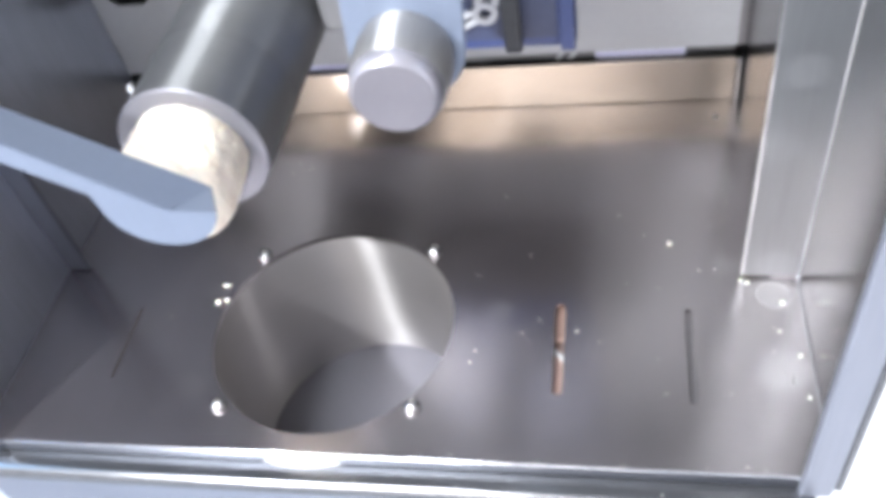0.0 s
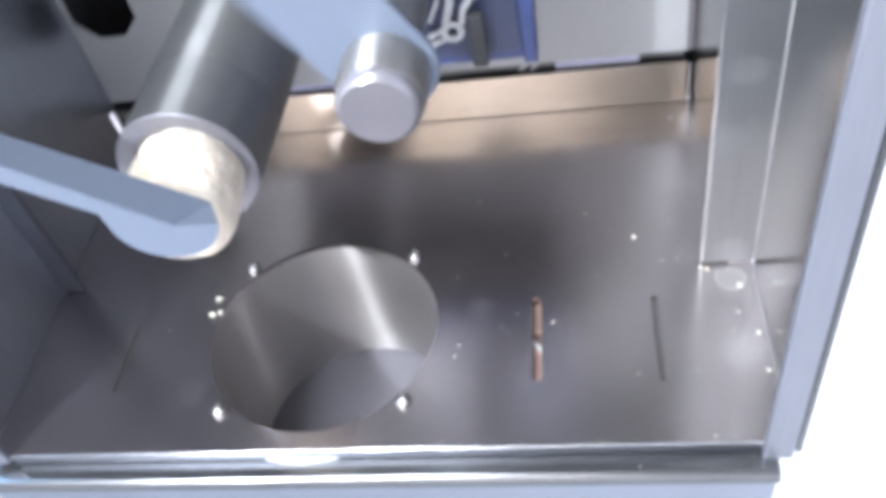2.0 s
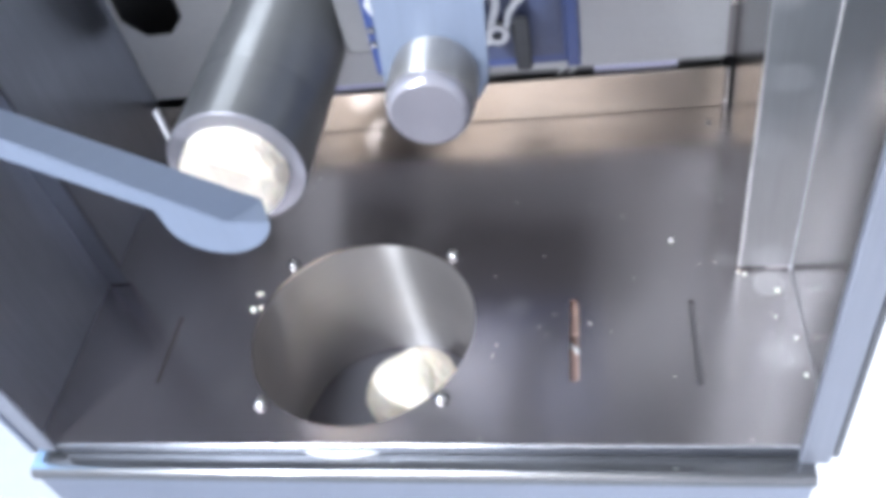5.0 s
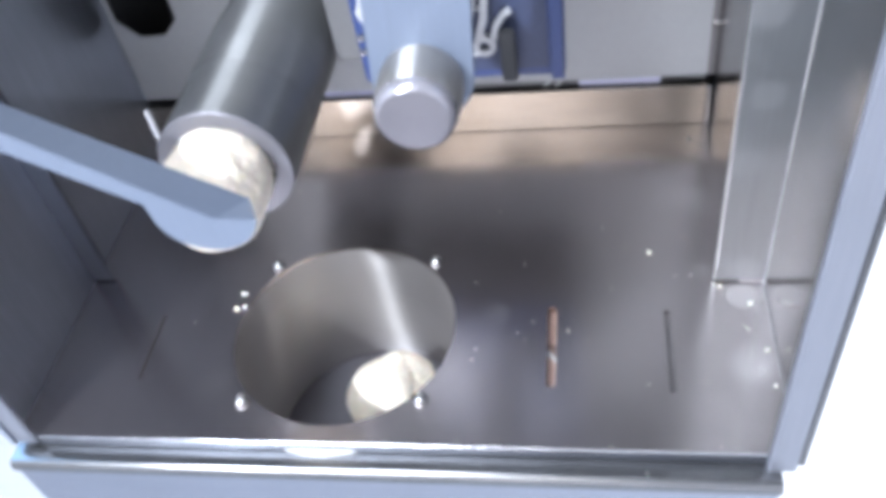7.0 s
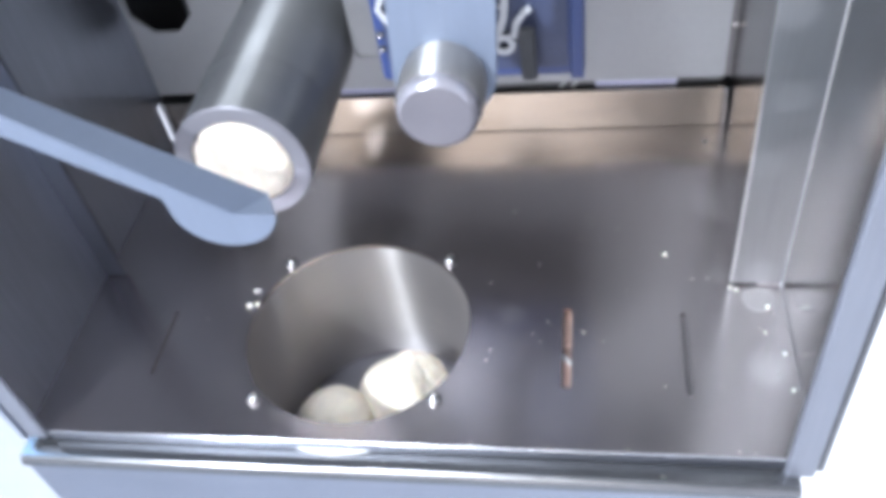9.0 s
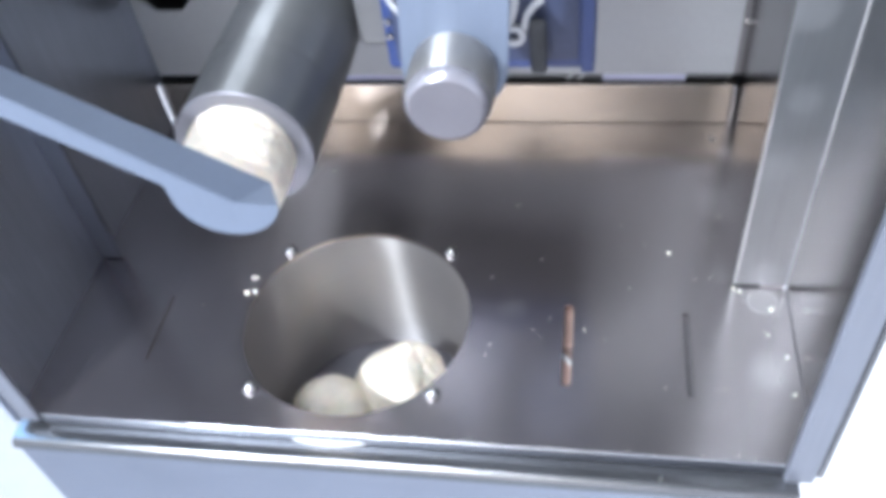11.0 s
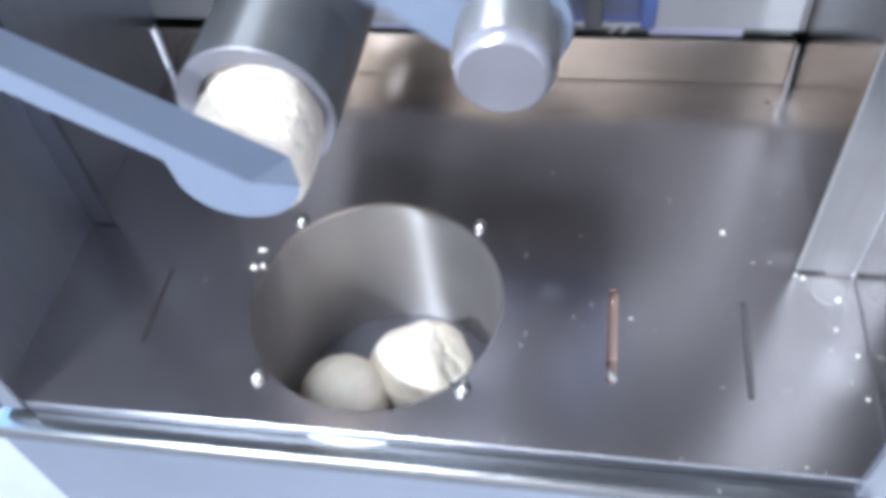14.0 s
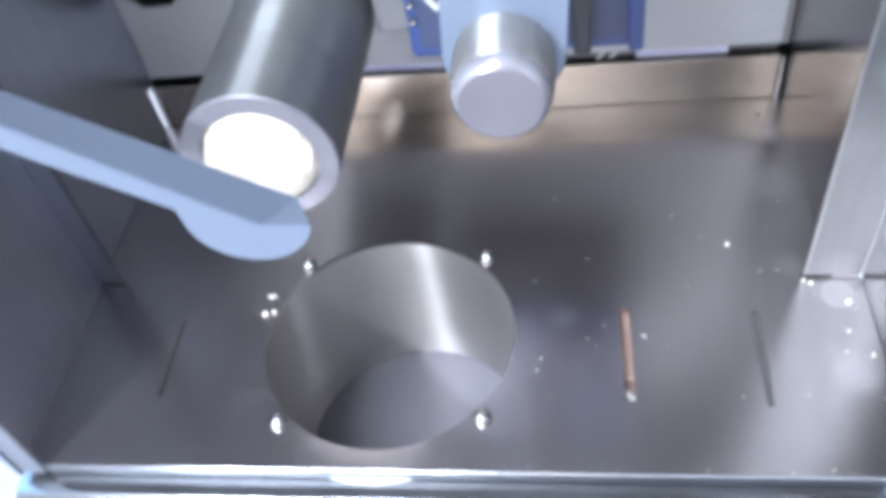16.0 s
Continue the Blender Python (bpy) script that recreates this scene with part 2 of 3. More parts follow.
def sheet(name, loops, thick, mat, parent=None, label="", bevel=0.0, upright=None):
    """A flat plate with holes: closed loops of (u, v), the first the outline. upright: the y of a plate that stands in x and z."""
    cu = bpy.data.curves.new(name, "CURVE")
    cu.dimensions, cu.fill_mode, cu.extrude, cu.bevel_depth, cu.bevel_resolution = "2D", "BOTH", thick / 2 - bevel, bevel, 1
    for pts in loops:
        sp = cu.splines.new("POLY")
        sp.points.add(len(pts) - 1)
        for p, (u, v) in zip(sp.points, pts):
            p.co = (u, v, 0, 1)
        sp.use_cyclic_u = True
    tmp = bpy.data.objects.new(name, cu)
    me = bpy.data.meshes.new_from_object(tmp)
    bpy.data.objects.remove(tmp)
    bpy.data.curves.remove(cu)
    me.materials.clear()
    if upright is not None:
        me.transform(Matrix.Translation((0, upright, 0)) @ Matrix.Rotation(radians(90), 4, "X"))
    me.name = name
    return finish(new(name, me), mat, parent, label, False)


def circle(cx, cy, r, n=64, a0=0.0, a1=360.0):
    whole = abs(a1 - a0) > 359
    return [(cx + r * math.cos(radians(a0 + (a1 - a0) * i / (n if whole else n - 1))),
             cy + r * math.sin(radians(a0 + (a1 - a0) * i / (n if whole else n - 1)))) for i in range(n)]


def rect(x0, x1, y0, y1):
    return [(x0, y0), (x1, y0), (x1, y1), (x0, y1)]


def structure(ob, label, category):
    return tagged(ob, label, category, kind="structure")


# ---- room round the machine ----
X0, X1, Y0, Y1, Z0, Z1 = -1.7, 1.7, -1.9, 1.2, -0.95, 2.1
structure(part("floor_room", box(X0, X1, Y0, Y1, Z0 - 0.05, Z0), ROOM), "pale smooth workshop floor round the machine", "floor")
for nm, dims in (("wall_north", (X0, X1, Y1, Y1 + 0.1, Z0, Z1)), ("wall_south", (X0, X1, Y0 - 0.1, Y0, Z0, Z1)),
                 ("wall_west", (X0 - 0.1, X0, Y0 - 0.1, Y1 + 0.1, Z0, Z1)), ("wall_east", (X1, X1 + 0.1, Y0 - 0.1, Y1 + 0.1, Z0, Z1))):
    structure(part(nm, box(*dims), WALLS), "plain pale wall of the workshop", "wall")
structure(part("ceiling", box(X0 - 0.1, X1 + 0.1, Y0 - 0.1, Y1 + 0.1, Z1, Z1 + 0.1), CEILING), "plain grey workshop ceiling", "ceiling")

# ---- machine chamber ----
XL, XR, YF, YB = -0.1990, 0.2730, -0.0865, 0.2012
R = 0.0750


def slot(x, y0, y1, w=0.0028):
    return circle(x, y1, w, 8, 0, 180) + circle(x, y0, w, 8, 180, 360)


floor = sheet("floor", [rect(XL, XR - 0.0009, YF, YB + 0.003), circle(0, 0, R, 128), slot(0.210, -0.046, 0.013, 0.0018),
                        slot(0.138, -0.042, 0.015, 0.0027), slot(-0.1315, -0.041, 0.010, 0.0013)], 0.003, STEEL_FLOOR)
floor.location.z = -0.0015
structure(floor, "dark brushed stainless steel chamber floor with round opening and slots", "floor")

structure(part("wall_right_front", box(XR, XR + 0.003, -0.0920, 0.038, -0.003, 0.5), STEEL_WALL),
          "shiny stainless steel side wall", "wall")
structure(part("wall_right_return", box(0.241, XR, 0.038, 0.0405, 0.0022, 0.5, 0.0008), STEEL_RETURN),
          "brushed stainless steel return flange with dried spots", "wall")
structure(part("wall_right_rear", box(0.2550, 0.258, 0.0405, YB, -0.003, 0.5), STEEL_WALL),
          "brushed stainless steel rear side wall", "wall")
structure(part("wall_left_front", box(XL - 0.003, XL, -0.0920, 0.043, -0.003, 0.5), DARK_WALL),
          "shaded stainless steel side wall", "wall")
# Gap left below this corner so the bright room shows as a glint.
structure(part("wall_left_corner", box(-0.2025, -0.1995, 0.1951, YB + 0.005, 0.0390, 0.5), DARK_WALL), "shaded corner of the side wall above a narrow opening added for a glint", "wall")
# Same flange as on the right, darkened by colour for its shaded place.
structure(part("wall_left_return", box(XL, -0.183, 0.043, 0.0455, 0.0012, 0.5), SHADED_RETURN),
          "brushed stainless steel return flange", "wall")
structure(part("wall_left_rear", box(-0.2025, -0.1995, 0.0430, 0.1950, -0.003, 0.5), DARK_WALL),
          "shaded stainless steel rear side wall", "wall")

# front frame: two posts and a low lip, one folded sheet
bm = box(0.2572, 0.2727, -0.0925, -0.0868, -0.0100, 0.5, 0.0014)
structure(part("trim_post_right", bm, STEEL_FRAME, smooth=False), "bluish grey steel front post of the chamber", "trim")
bm = box(-0.1985, -0.1848, -0.0905, -0.0868, -0.0030, 0.5, 0.0012)
structure(part("trim_post_left", bm, STEEL_FRAME), "bluish grey steel front post of the chamber", "trim")
bm = box(-0.1846, 0.2570, -0.0882, -0.0868, -0.0078, 0.0004, 0.0004)
# Bead added to give the bright highlight line along the lip's fold.
edge = turned([(0.0005, -0.1846), (0.0005, 0.2570)], "z", 12)
structure(part("trim_lip_highlight", edge, POLISHED, smooth=True), "thin polished bead added to give the highlight along the front lip", "trim").matrix_basis = pose(0, -0.0876, 0.0006, 0, 90, 0)
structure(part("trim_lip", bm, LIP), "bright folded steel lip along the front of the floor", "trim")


def bent_sheet(prof, x0, x1, back_y, low):
    """A sheet bent along x, closed at the back and the ends."""
    bm = bmesh.new()
    rows = [[bm.verts.new((x, y, z)) for x in (x0, x1)] for y, z in prof]
    for a, b in zip(rows, rows[1:]):
        bm.faces.new((a[0], a[1], b[1], b[0]))
    back = [[bm.verts.new((x, back_y, z)) for x in (x0, x1)] for z in (prof[0][1], low)]
    bm.faces.new((rows[0][0], rows[0][1], back[0][1], back[0][0]))
    bm.faces.new((rows[-1][0], rows[-1][1], back[1][1], back[1][0]))
    bm.faces.new((back[0][0], back[0][1], back[1][1], back[1][0]))
    for i in (0, 1):
        bm.faces.new([r[i] for r in rows] + [back[1][i], back[0][i]])
    return bm


ROUND = [(-0.0975 - 0.005 * math.sin(radians(a)), -0.0140 + 0.005 * math.cos(radians(a))) for a in range(10, 91, 10)]
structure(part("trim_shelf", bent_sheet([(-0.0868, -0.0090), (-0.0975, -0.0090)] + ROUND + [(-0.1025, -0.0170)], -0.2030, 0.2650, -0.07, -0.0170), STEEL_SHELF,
               smooth=True, sharp=30), "steel shelf with a rounded front edge below the lip, dark reflection in its colour", "trim")
structure(part("wall_front_body", bent_sheet([(-0.0990, -0.0174), (-0.1005, -0.0185), (-0.1005, -0.95)], -0.2020, 0.2640, -0.07, -0.95), STEEL_FRONT),
          "polished stainless steel machine front below the chamber", "wall")

# rear sill and the panel above it
bm = box(-0.1960, 0.2505, 0.2014, 0.2040, 0.0004, 0.0365, 0.0006)
structure(part("trim_sill", bm, STEEL_STRIP), "warm reflecting stainless steel sill at the rear", "trim")
for bx in (-0.1978, 0.2524):
    structure(part("trim_bead", turned([(0.0014, 0.0004), (0.0017, 0.002), (0.0017, 0.035), (0.0012, 0.0365)], steps=16), STEEL_BOLT, smooth=True),
              "polished steel corner bead beside the sill", "trim").location = (bx, 0.2005, 0)
octagon = [(-0.170 + 0.027 * math.cos(radians(22.5 + 45 * i)), 0.128 + 0.027 * math.sin(radians(22.5 + 45 * i))) for i in range(8)]
panel = sheet("wall_back", [rect(-0.199, 0.2500, 0.0440, 0.50), octagon, circle(-0.0418, 0.1346, 0.042, 48)],
              0.003, PANEL, upright=0.2060)
structure(part("trim_plate", box(0.156, 0.217, 0.2085, 0.2100, 0.0350, 0.060, 0.0004), PALE), "pale violet plate behind the slit under the panel", "trim")
structure(part("trim_plate", box(-0.066, 0.022, 0.2085, 0.2100, 0.0350, 0.060, 0.0004), PALE), "pale plate behind the slit under the panel", "trim")
# Plates added so the shaded slit reads grey instead of black.
for px0, px1 in ((0.0225, 0.1555), (0.2175, 0.2495)):
    structure(part("trim_plate", box(px0, px1, 0.2112, 0.2125, 0.0350, 0.060, 0.0004), GEAR), "grey plate added behind the slit to set the tone of its shade", "trim")
for bx in (0.128, 0.1365):
    sheet_ob = sheet("trim_stripe", [[(bx, 0.036), (bx + 0.0035, 0.036), (bx + 0.0105, 0.046), (bx + 0.007, 0.046)]], 0.0012, CAST, upright=0.2085)
    structure(sheet_ob, "light diagonal stripe behind the slit", "trim")
structure(part("trim_column", box(0.2502, 0.2548, 0.2045, 0.2075, 0.0440, 0.50, 0.0004), SLOT_BACK), "grey column beside the back panel", "trim")
screw = part("panel_screw", turned([(0.0022, 0.0), (0.0022, -0.001), (0.0012, -0.0018), (0.0004, -0.0018)], "y", 16), STEEL_BOLT, smooth=True)
screw.location = (0.2525, 0.2045, 0.088)
tagged(screw, "small shiny screw in the column beside the panel", "screw")
structure(panel, "grey painted metal back panel with an octagonal opening", "wall")
# Dark boxes added inside the body; their colour stands for interior shade.
structure(part("wall_back_rear", box(-0.205, 0.28, 0.30, 0.303, -0.95, 0.5), DARK), "added dark backing behind the panel, interior shade in its colour", "wall")
structure(part("wall_rear_left", box(-0.205, -0.202, 0.2063, 0.30, -0.95, 0.5), DARK), "added dark side behind the panel, interior shade in its colour", "wall")
structure(part("wall_rear_right", box(0.277, 0.28, 0.203, 0.30, -0.95, 0.5), DARK), "added dark side behind the panel, interior shade in its colour", "wall")
# Unseen hood, added for what the steel floor reflects.
structure(part("ceiling_added_hood", box(-0.21, 0.28, 0.03, 0.303, 0.50, 0.503), PANEL), "unseen grey hood added above the chamber to shape floor reflections", "ceiling")
# Unseen body sides added to block light under the slots.
structure(part("wall_blocker_left", box(-0.2045, -0.2015, -0.0695, 0.30, -0.95, -0.0035), DARK), "unseen dark body side added to block light below the floor", "wall")
structure(part("wall_blocker_right", box(0.2625, 0.2655, -0.0695, 0.30, -0.95, -0.0035), DARK), "unseen dark body side added to block light below the floor", "wall")
structure(part("floor_interior", box(-0.2010, 0.262, -0.0695, 0.2995, -0.56, -0.55), DARK), "added dark bottom inside the machine, interior shade in its colour", "floor")

# ---- receiving cylinder under the opening ----
cup = thing("receiving_cylinder", "brushed stainless steel receiving cylinder bolted under the chamber floor", "cylinder")
part("barrel", turned([(R, -0.0032), (R, -0.1010), (R + 0.0020, -0.1010), (R + 0.0020, -0.0032)], closed=True), STEEL_BARREL, cup, smooth=True)
part("mounting_flange", turned([(R + 0.0024, -0.0058), (0.0908, -0.0058), (0.0908, -0.0085), (R + 0.0024, -0.0085)], closed=True), ZINC, cup,
     "bright round mounting flange", smooth=True)
part("lower_duct", turned([(R + 0.0056, -0.1130), (R + 0.0056, -0.28), (R + 0.0076, -0.28), (R + 0.0076, -0.1130)], closed=True), DUCT, cup, "plain grey lower duct", smooth=True)
HEAD = [(0.0048, 0.0), (0.0048, 0.0012), (0.0043, 0.0028), (0.0032, 0.0040), (0.0018, 0.0045), (0.0016, 0.0032), (0.0014, 0.0030)]
for sx in (-1, 1):
    for sy in (-1, 1):
        b = part("bolt", turned(HEAD, steps=20), STEEL_BOLT, cup, "shiny dome-head bolt", smooth=True)
        b.location = (sx * 0.0573, sy * 0.0573, 0.0002)
cup.rotation_euler.z = radians(1.6)

trap = thing("trap_cup", "shallow steel cup closing the receiving cylinder from below", "cup", at=(0, 0, 0))
RC = R + 0.0026
part("cup_wall", turned([(RC, -0.0935), (RC, -0.1300), (RC + 0.002, -0.1300), (RC + 0.002, -0.0935)], closed=True), STEEL_BARREL, trap, smooth=True)
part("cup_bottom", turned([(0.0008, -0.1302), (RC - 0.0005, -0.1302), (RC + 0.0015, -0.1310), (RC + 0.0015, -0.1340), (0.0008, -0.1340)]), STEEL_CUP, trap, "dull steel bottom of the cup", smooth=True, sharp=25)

# ---- dough tube ----
TX, TZ, TY = -0.0418, 0.1346, 0.010
tube = thing("dough_tube", "brushed stainless steel dough outlet tube with a machined rim", "tube", at=(TX, 0, TZ))
part("pipe", turned([(0.0394, TY + 0.0012), (0.0394, 0.295), (0.0288, 0.295), (0.0288, TY + 0.0012)], "y", closed=True), STEEL_PIPE, tube, smooth=True)
part("sleeve", turned([(0.0396, 0.062), (0.0399, 0.063), (0.0399, 0.294), (0.0396, 0.294)], "y", closed=True), STEEL_PIPE, tube, smooth=True)
part("rim", turned([(0.0288, TY + 0.001), (0.0292, TY), (0.0388, TY), (0.0395, TY + 0.001)], "y", closed=True), STEEL_FACE, tube, "pale machined end rim", smooth=True)

# ---- rotating knife ----
KX, KZ = 0.0830, 0.1950
knife = thing("rotary_knife", "bluish grey rotating cutting blade on a turned steel hub", "knife", at=(KX, 0, KZ))
BW, BL = 0.0250, 0.168
blade_loop = circle(0, 0, BW, 25, 180, 360) + [(BW, BL - 0.012), (BW - 0.006, BL), (-BW + 0.004, BL), (-BW, BL - 0.006)]
sheet("blade", [blade_loop], 0.003, PLATE, knife, "bluish frosted steel blade", 0.0005, upright=0.0025)
part("hub", turned([(0.0205, 0.0009), (0.0212, -0.004), (0.0212, -0.016), (0.0206, -0.0225), (0.0200, -0.0240)], "y", 64), STEEL_TURNED, knife, smooth=True)
part("hub_collar", turned([(0.0200, -0.0241), (0.0192, -0.0285), (0.0170, -0.0303)], "y", 64), POLISHED_HUB, knife, "polished bevel of the hub", smooth=True, sharp=60)
part("hub_face", turned([(0.0170, -0.0304), (0.0166, -0.0308), (0.0005, -0.0308)], "y", 64), HUB_FACE, knife, "pale turned hub face", smooth=True, sharp=25)
part("shaft", turned([(0.0005, 0.0042), (0.0150, 0.0042), (0.0150, 0.0950), (0.0005, 0.0950)], "y", 32), STEEL_TURNED, knife, smooth=True)

# ---- fixed guide arm ----
arm = thing("guide_arm", "bluish grey folded sheet metal arm with a rounded tab", "arm")


def guide_arm():
    fy, by = -0.062, -0.040
    k = (0.222 - 0.165) / (-0.100 + 0.017)
    F1, F0 = (-0.017, fy, 0.165), (XL, fy, 0.165 + k * (XL + 0.017))
    B1 = (-0.007, by, 0.157)
    kb = (0.222 - 0.157) / (-0.111 + 0.007)
    B0 = (XL, by, 0.157 + kb * (XL + 0.007))
    L1 = (-0.049, fy, 0.1755)
    L0 = (XL, fy, 0.1755 + (0.212 - 0.1755) / (-0.106 + 0.049) * (XL + 0.049))
    # rounded tab, an arc from the strip's lower edge to the tip
    tab = []
    cx, cz, rx, rz = -0.0215, 0.1672, 0.0264, 0.0236
    for i in range(1, 20):
        a = radians(170 + (360 - 170) * i / 20)
        tab.append((cx + rx * math.cos(a), fy, cz + rz * math.sin(a)))
    top = bmesh.new()
    rows = []
    for k in range(25):
        rows.append([top.verts.new(Vector(a).lerp(Vector(b), k / 24)) for a, b in ((B0, B1), (F0, F1))])
    for a, b in zip(rows, rows[1:]):
        top.faces.new((a[0], b[0], b[1], a[1]))
    tab_bm = bmesh.new()
    f0, f1, b1, l0, l1 = (tab_bm.verts.new(p) for p in (F0, F1, B1, L0, L1))
    t = [tab_bm.verts.new(p) for p in tab]
    tab_bm.faces.new((f0, f1, l1, l0))
    for a, b in zip([l1] + t, t):
        tab_bm.faces.new((f1, b, a))
    tab_bm.faces.new((f1, b1, t[-1]))
    return top, tab_bm


for nm, bm in zip(("top_flange", "rounded_tab"), guide_arm()):
    fold = part(nm, bm, PLATE, arm)
    solid = fold.modifiers.new("thickness", "SOLIDIFY")
    solid.thickness, solid.offset = 0.0010, 0.0

# ---- knife drive in a blue housing ----
drive = thing("knife_drive", "blue plastic knife drive housing with light cast brackets", "drive housing")


def ribbon(points, width):
    """The outline of a stroke of even width along a bent line."""
    pts = [Vector(p) for p in points]
    left, right = [], []
    for k, p in enumerate(pts):
        d = (pts[min(k + 1, len(pts) - 1)] - pts[max(k - 1, 0)]).normalized()
        n = Vector((-d.y, d.x)) * width / 2
        left.append(tuple(p + n))
        right.append(tuple(p - n))
    return left + right[::-1]


part("cover", box(0.0235, 0.1495, 0.1000, 0.1180, 0.1235, 0.30, 0.003), BLUE, drive, "blue plastic cover")
part("cover_step", box(0.1412, 0.1490, 0.0975, 0.0998, 0.1225, 0.30, 0.0008), BLUE, drive)
# Case widened leftward in dark grey to cut the panel's reflection in the floor.
part("gear_case", box(0.0020, 0.1450, 0.1182, 0.2040, 0.1285, 0.30, 0.003), GEAR, drive, "dark grey case behind the cover, widened to block panel reflections")
# Flat plate on the cover; the opening's depth is only its dark colour.
part("recess", box(0.0300, 0.1395, 0.0985, 0.0996, 0.1310, 0.29, 0.0003), RECESS_SHADE, drive, "flat dark blue plate standing for the shaded opening in the cover")
STROKES = (("bracket", [(0.119, 0.174), (0.115, 0.171), (0.110, 0.164), (0.108, 0.155)], 0.0034),
           ("bracket", [(0.098, 0.1465), (0.088, 0.142), (0.080, 0.141)], 0.0028),
           ("bracket", [(0.098, 0.1525), (0.088, 0.148)], 0.0028),
           ("bracket", [(0.033, 0.200), (0.033, 0.185), (0.030, 0.178), (0.033, 0.172), (0.038, 0.165), (0.043, 0.158)], 0.0034),
           ("ring_segment", [(0.105, 0.21), (0.1045, 0.18), (0.103, 0.168), (0.099, 0.156)], 0.0042),
           ("ring_segment", [(0.100, 0.21), (0.0985, 0.18), (0.096, 0.170), (0.090, 0.158)], 0.0022),
           ("ring_segment", [(0.044, 0.21), (0.045, 0.184), (0.0455, 0.173), (0.049, 0.160)], 0.0036),
           ("ring_segment", [(0.053, 0.21), (0.0535, 0.183), (0.053, 0.175), (0.055, 0.168)], 0.0020),
           ("ring_segment", [(0.0985, 0.176), (0.1025, 0.176)], 0.0016),
           ("ring_segment", [(0.047, 0.176), (0.0525, 0.176)], 0.0016))
for nm, pts, wide in STROKES:
    sheet(nm, [ribbon(pts, wide)], 0.003, CAST, drive, "light cast bracket", upright=0.0955)
sheet("boss", [circle(0.1025, 0.1510, 0.0068, 24), circle(0.1025, 0.1510, 0.0032, 16)], 0.0036, CAST, drive, "light cast boss with a bolt hole", upright=0.0952)
part("clamp", box(0.1120, 0.1215, 0.0870, 0.0930, 0.1290, 0.1640, 0.002), DARK, drive, "dark clamp block")
part("clamp_stem", box(0.1140, 0.1195, 0.0932, 0.0980, 0.1330, 0.1600, 0.001), DARK, drive)
for bz in (0.1485, 0.1585):
    part("screw", turned([(0.0024, 0.0), (0.0024, -0.0012), (0.0016, -0.0024), (0.0004, -0.0026)], "y", 16), STEEL_BOLT, drive, "small shiny screw", smooth=True).location = (0.0275, 0.0998, bz)

# ---- under the slots ----
# Bright strip and tone steps stand in for a shifting reflection under the slot.
bar = thing("copper_bar", "copper coloured bar under a floor slot, given an added slide", "bar")
part("bar", box(0.1300, 0.1460, -0.007, 0.048, -0.011, -0.0064, 0.001), COPPER, bar)
part("dark_section", box(0.1310, 0.1450, -0.0155, -0.0072, -0.0112, -0.0072, 0.0006), COPPER_DARK, bar, "brown section in a darker tone")
glint_piece = sheet("clip", [[(0.1345, -0.0130), (0.1352, -0.0128), (0.1412, -0.0205), (0.1412, -0.0232), (0.1345, -0.0165)]], 0.0008, ZINC, bar, "bright slanted strip standing for a reflection")
glint_piece.location.z = -0.0060
part("bar_end", box(0.1302, 0.1458, -0.050, -0.0175, -0.011, -0.0066, 0.001), COPPER_BRIGHT, bar, "brighter copper end of the bar")
for sx in (0.210, -0.1315):
    structure(part("floor_backing", box(sx - 0.008, sx + 0.008, -0.056, 0.022, -0.007, -0.0042), SLOT_BACK), "grey backing strip under a floor slot", "floor")


rivet = part("floor_rivet", turned([(0.0018, 0.0), (0.0018, 0.0004), (0.0012, 0.0009), (0.0004, 0.0010)], steps=16), GEAR, smooth=True)
rivet.location = (0.238, 0.183, 0.0002)
tagged(rivet, "small dark rivet in the steel floor", "rivet")


# ---- crumbs ----
def crumb_mesh(seed, r):
    bm = bmesh.new()
    bmesh.ops.create_icosphere(bm, subdivisions=2, radius=r)
    for v in bm.verts:
        v.co *= 1 + 0.5 * noise.noise(v.co / r * 1.3 + Vector((seed, seed * 2.1, 0)))
        v.co.z = max(v.co.z * 0.7, -0.35 * r)
    return bm


CRUMB_SIZE = 0.36
CRUMBS = ((0.202, 0.065, 0.0034), (0.148, -0.002, 0.0018), (-0.0800, 0.0165, 0.0048), (-0.0745, 0.0180, 0.0042), (-0.0790, 0.0300, 0.0036), (-0.0765, 0.0305, 0.0026),
          (0.2445, 0.0345, 0.0030), (0.2410, 0.0365, 0.0024), (0.262, 0.020, 0.0030), (0.267, -0.016, 0.0024), (0.268, -0.042, 0.0022), (0.258, 0.000, 0.0016),
          (0.090, -0.017, 0.0013), (0.088, -0.025, 0.0014), (0.118, 0.056, 0.0012), (0.086, 0.039, 0.0012), (0.196, -0.042, 0.0012), (0.098, 0.108, 0.0012))
for i, (cx, cy, cr) in enumerate(CRUMBS):
    cr *= CRUMB_SIZE
    ob = part("dough_crumb", crumb_mesh(i * 1.7, cr), FLOUR, smooth=True, sharp=180)
    ob.location = (cx, cy, 0.35 * cr)
    tagged(ob, "small dried crumb of dough lying on the steel floor", "crumb", "crumbs on the floor")
rnd = random.Random(5)
bm = bmesh.new()
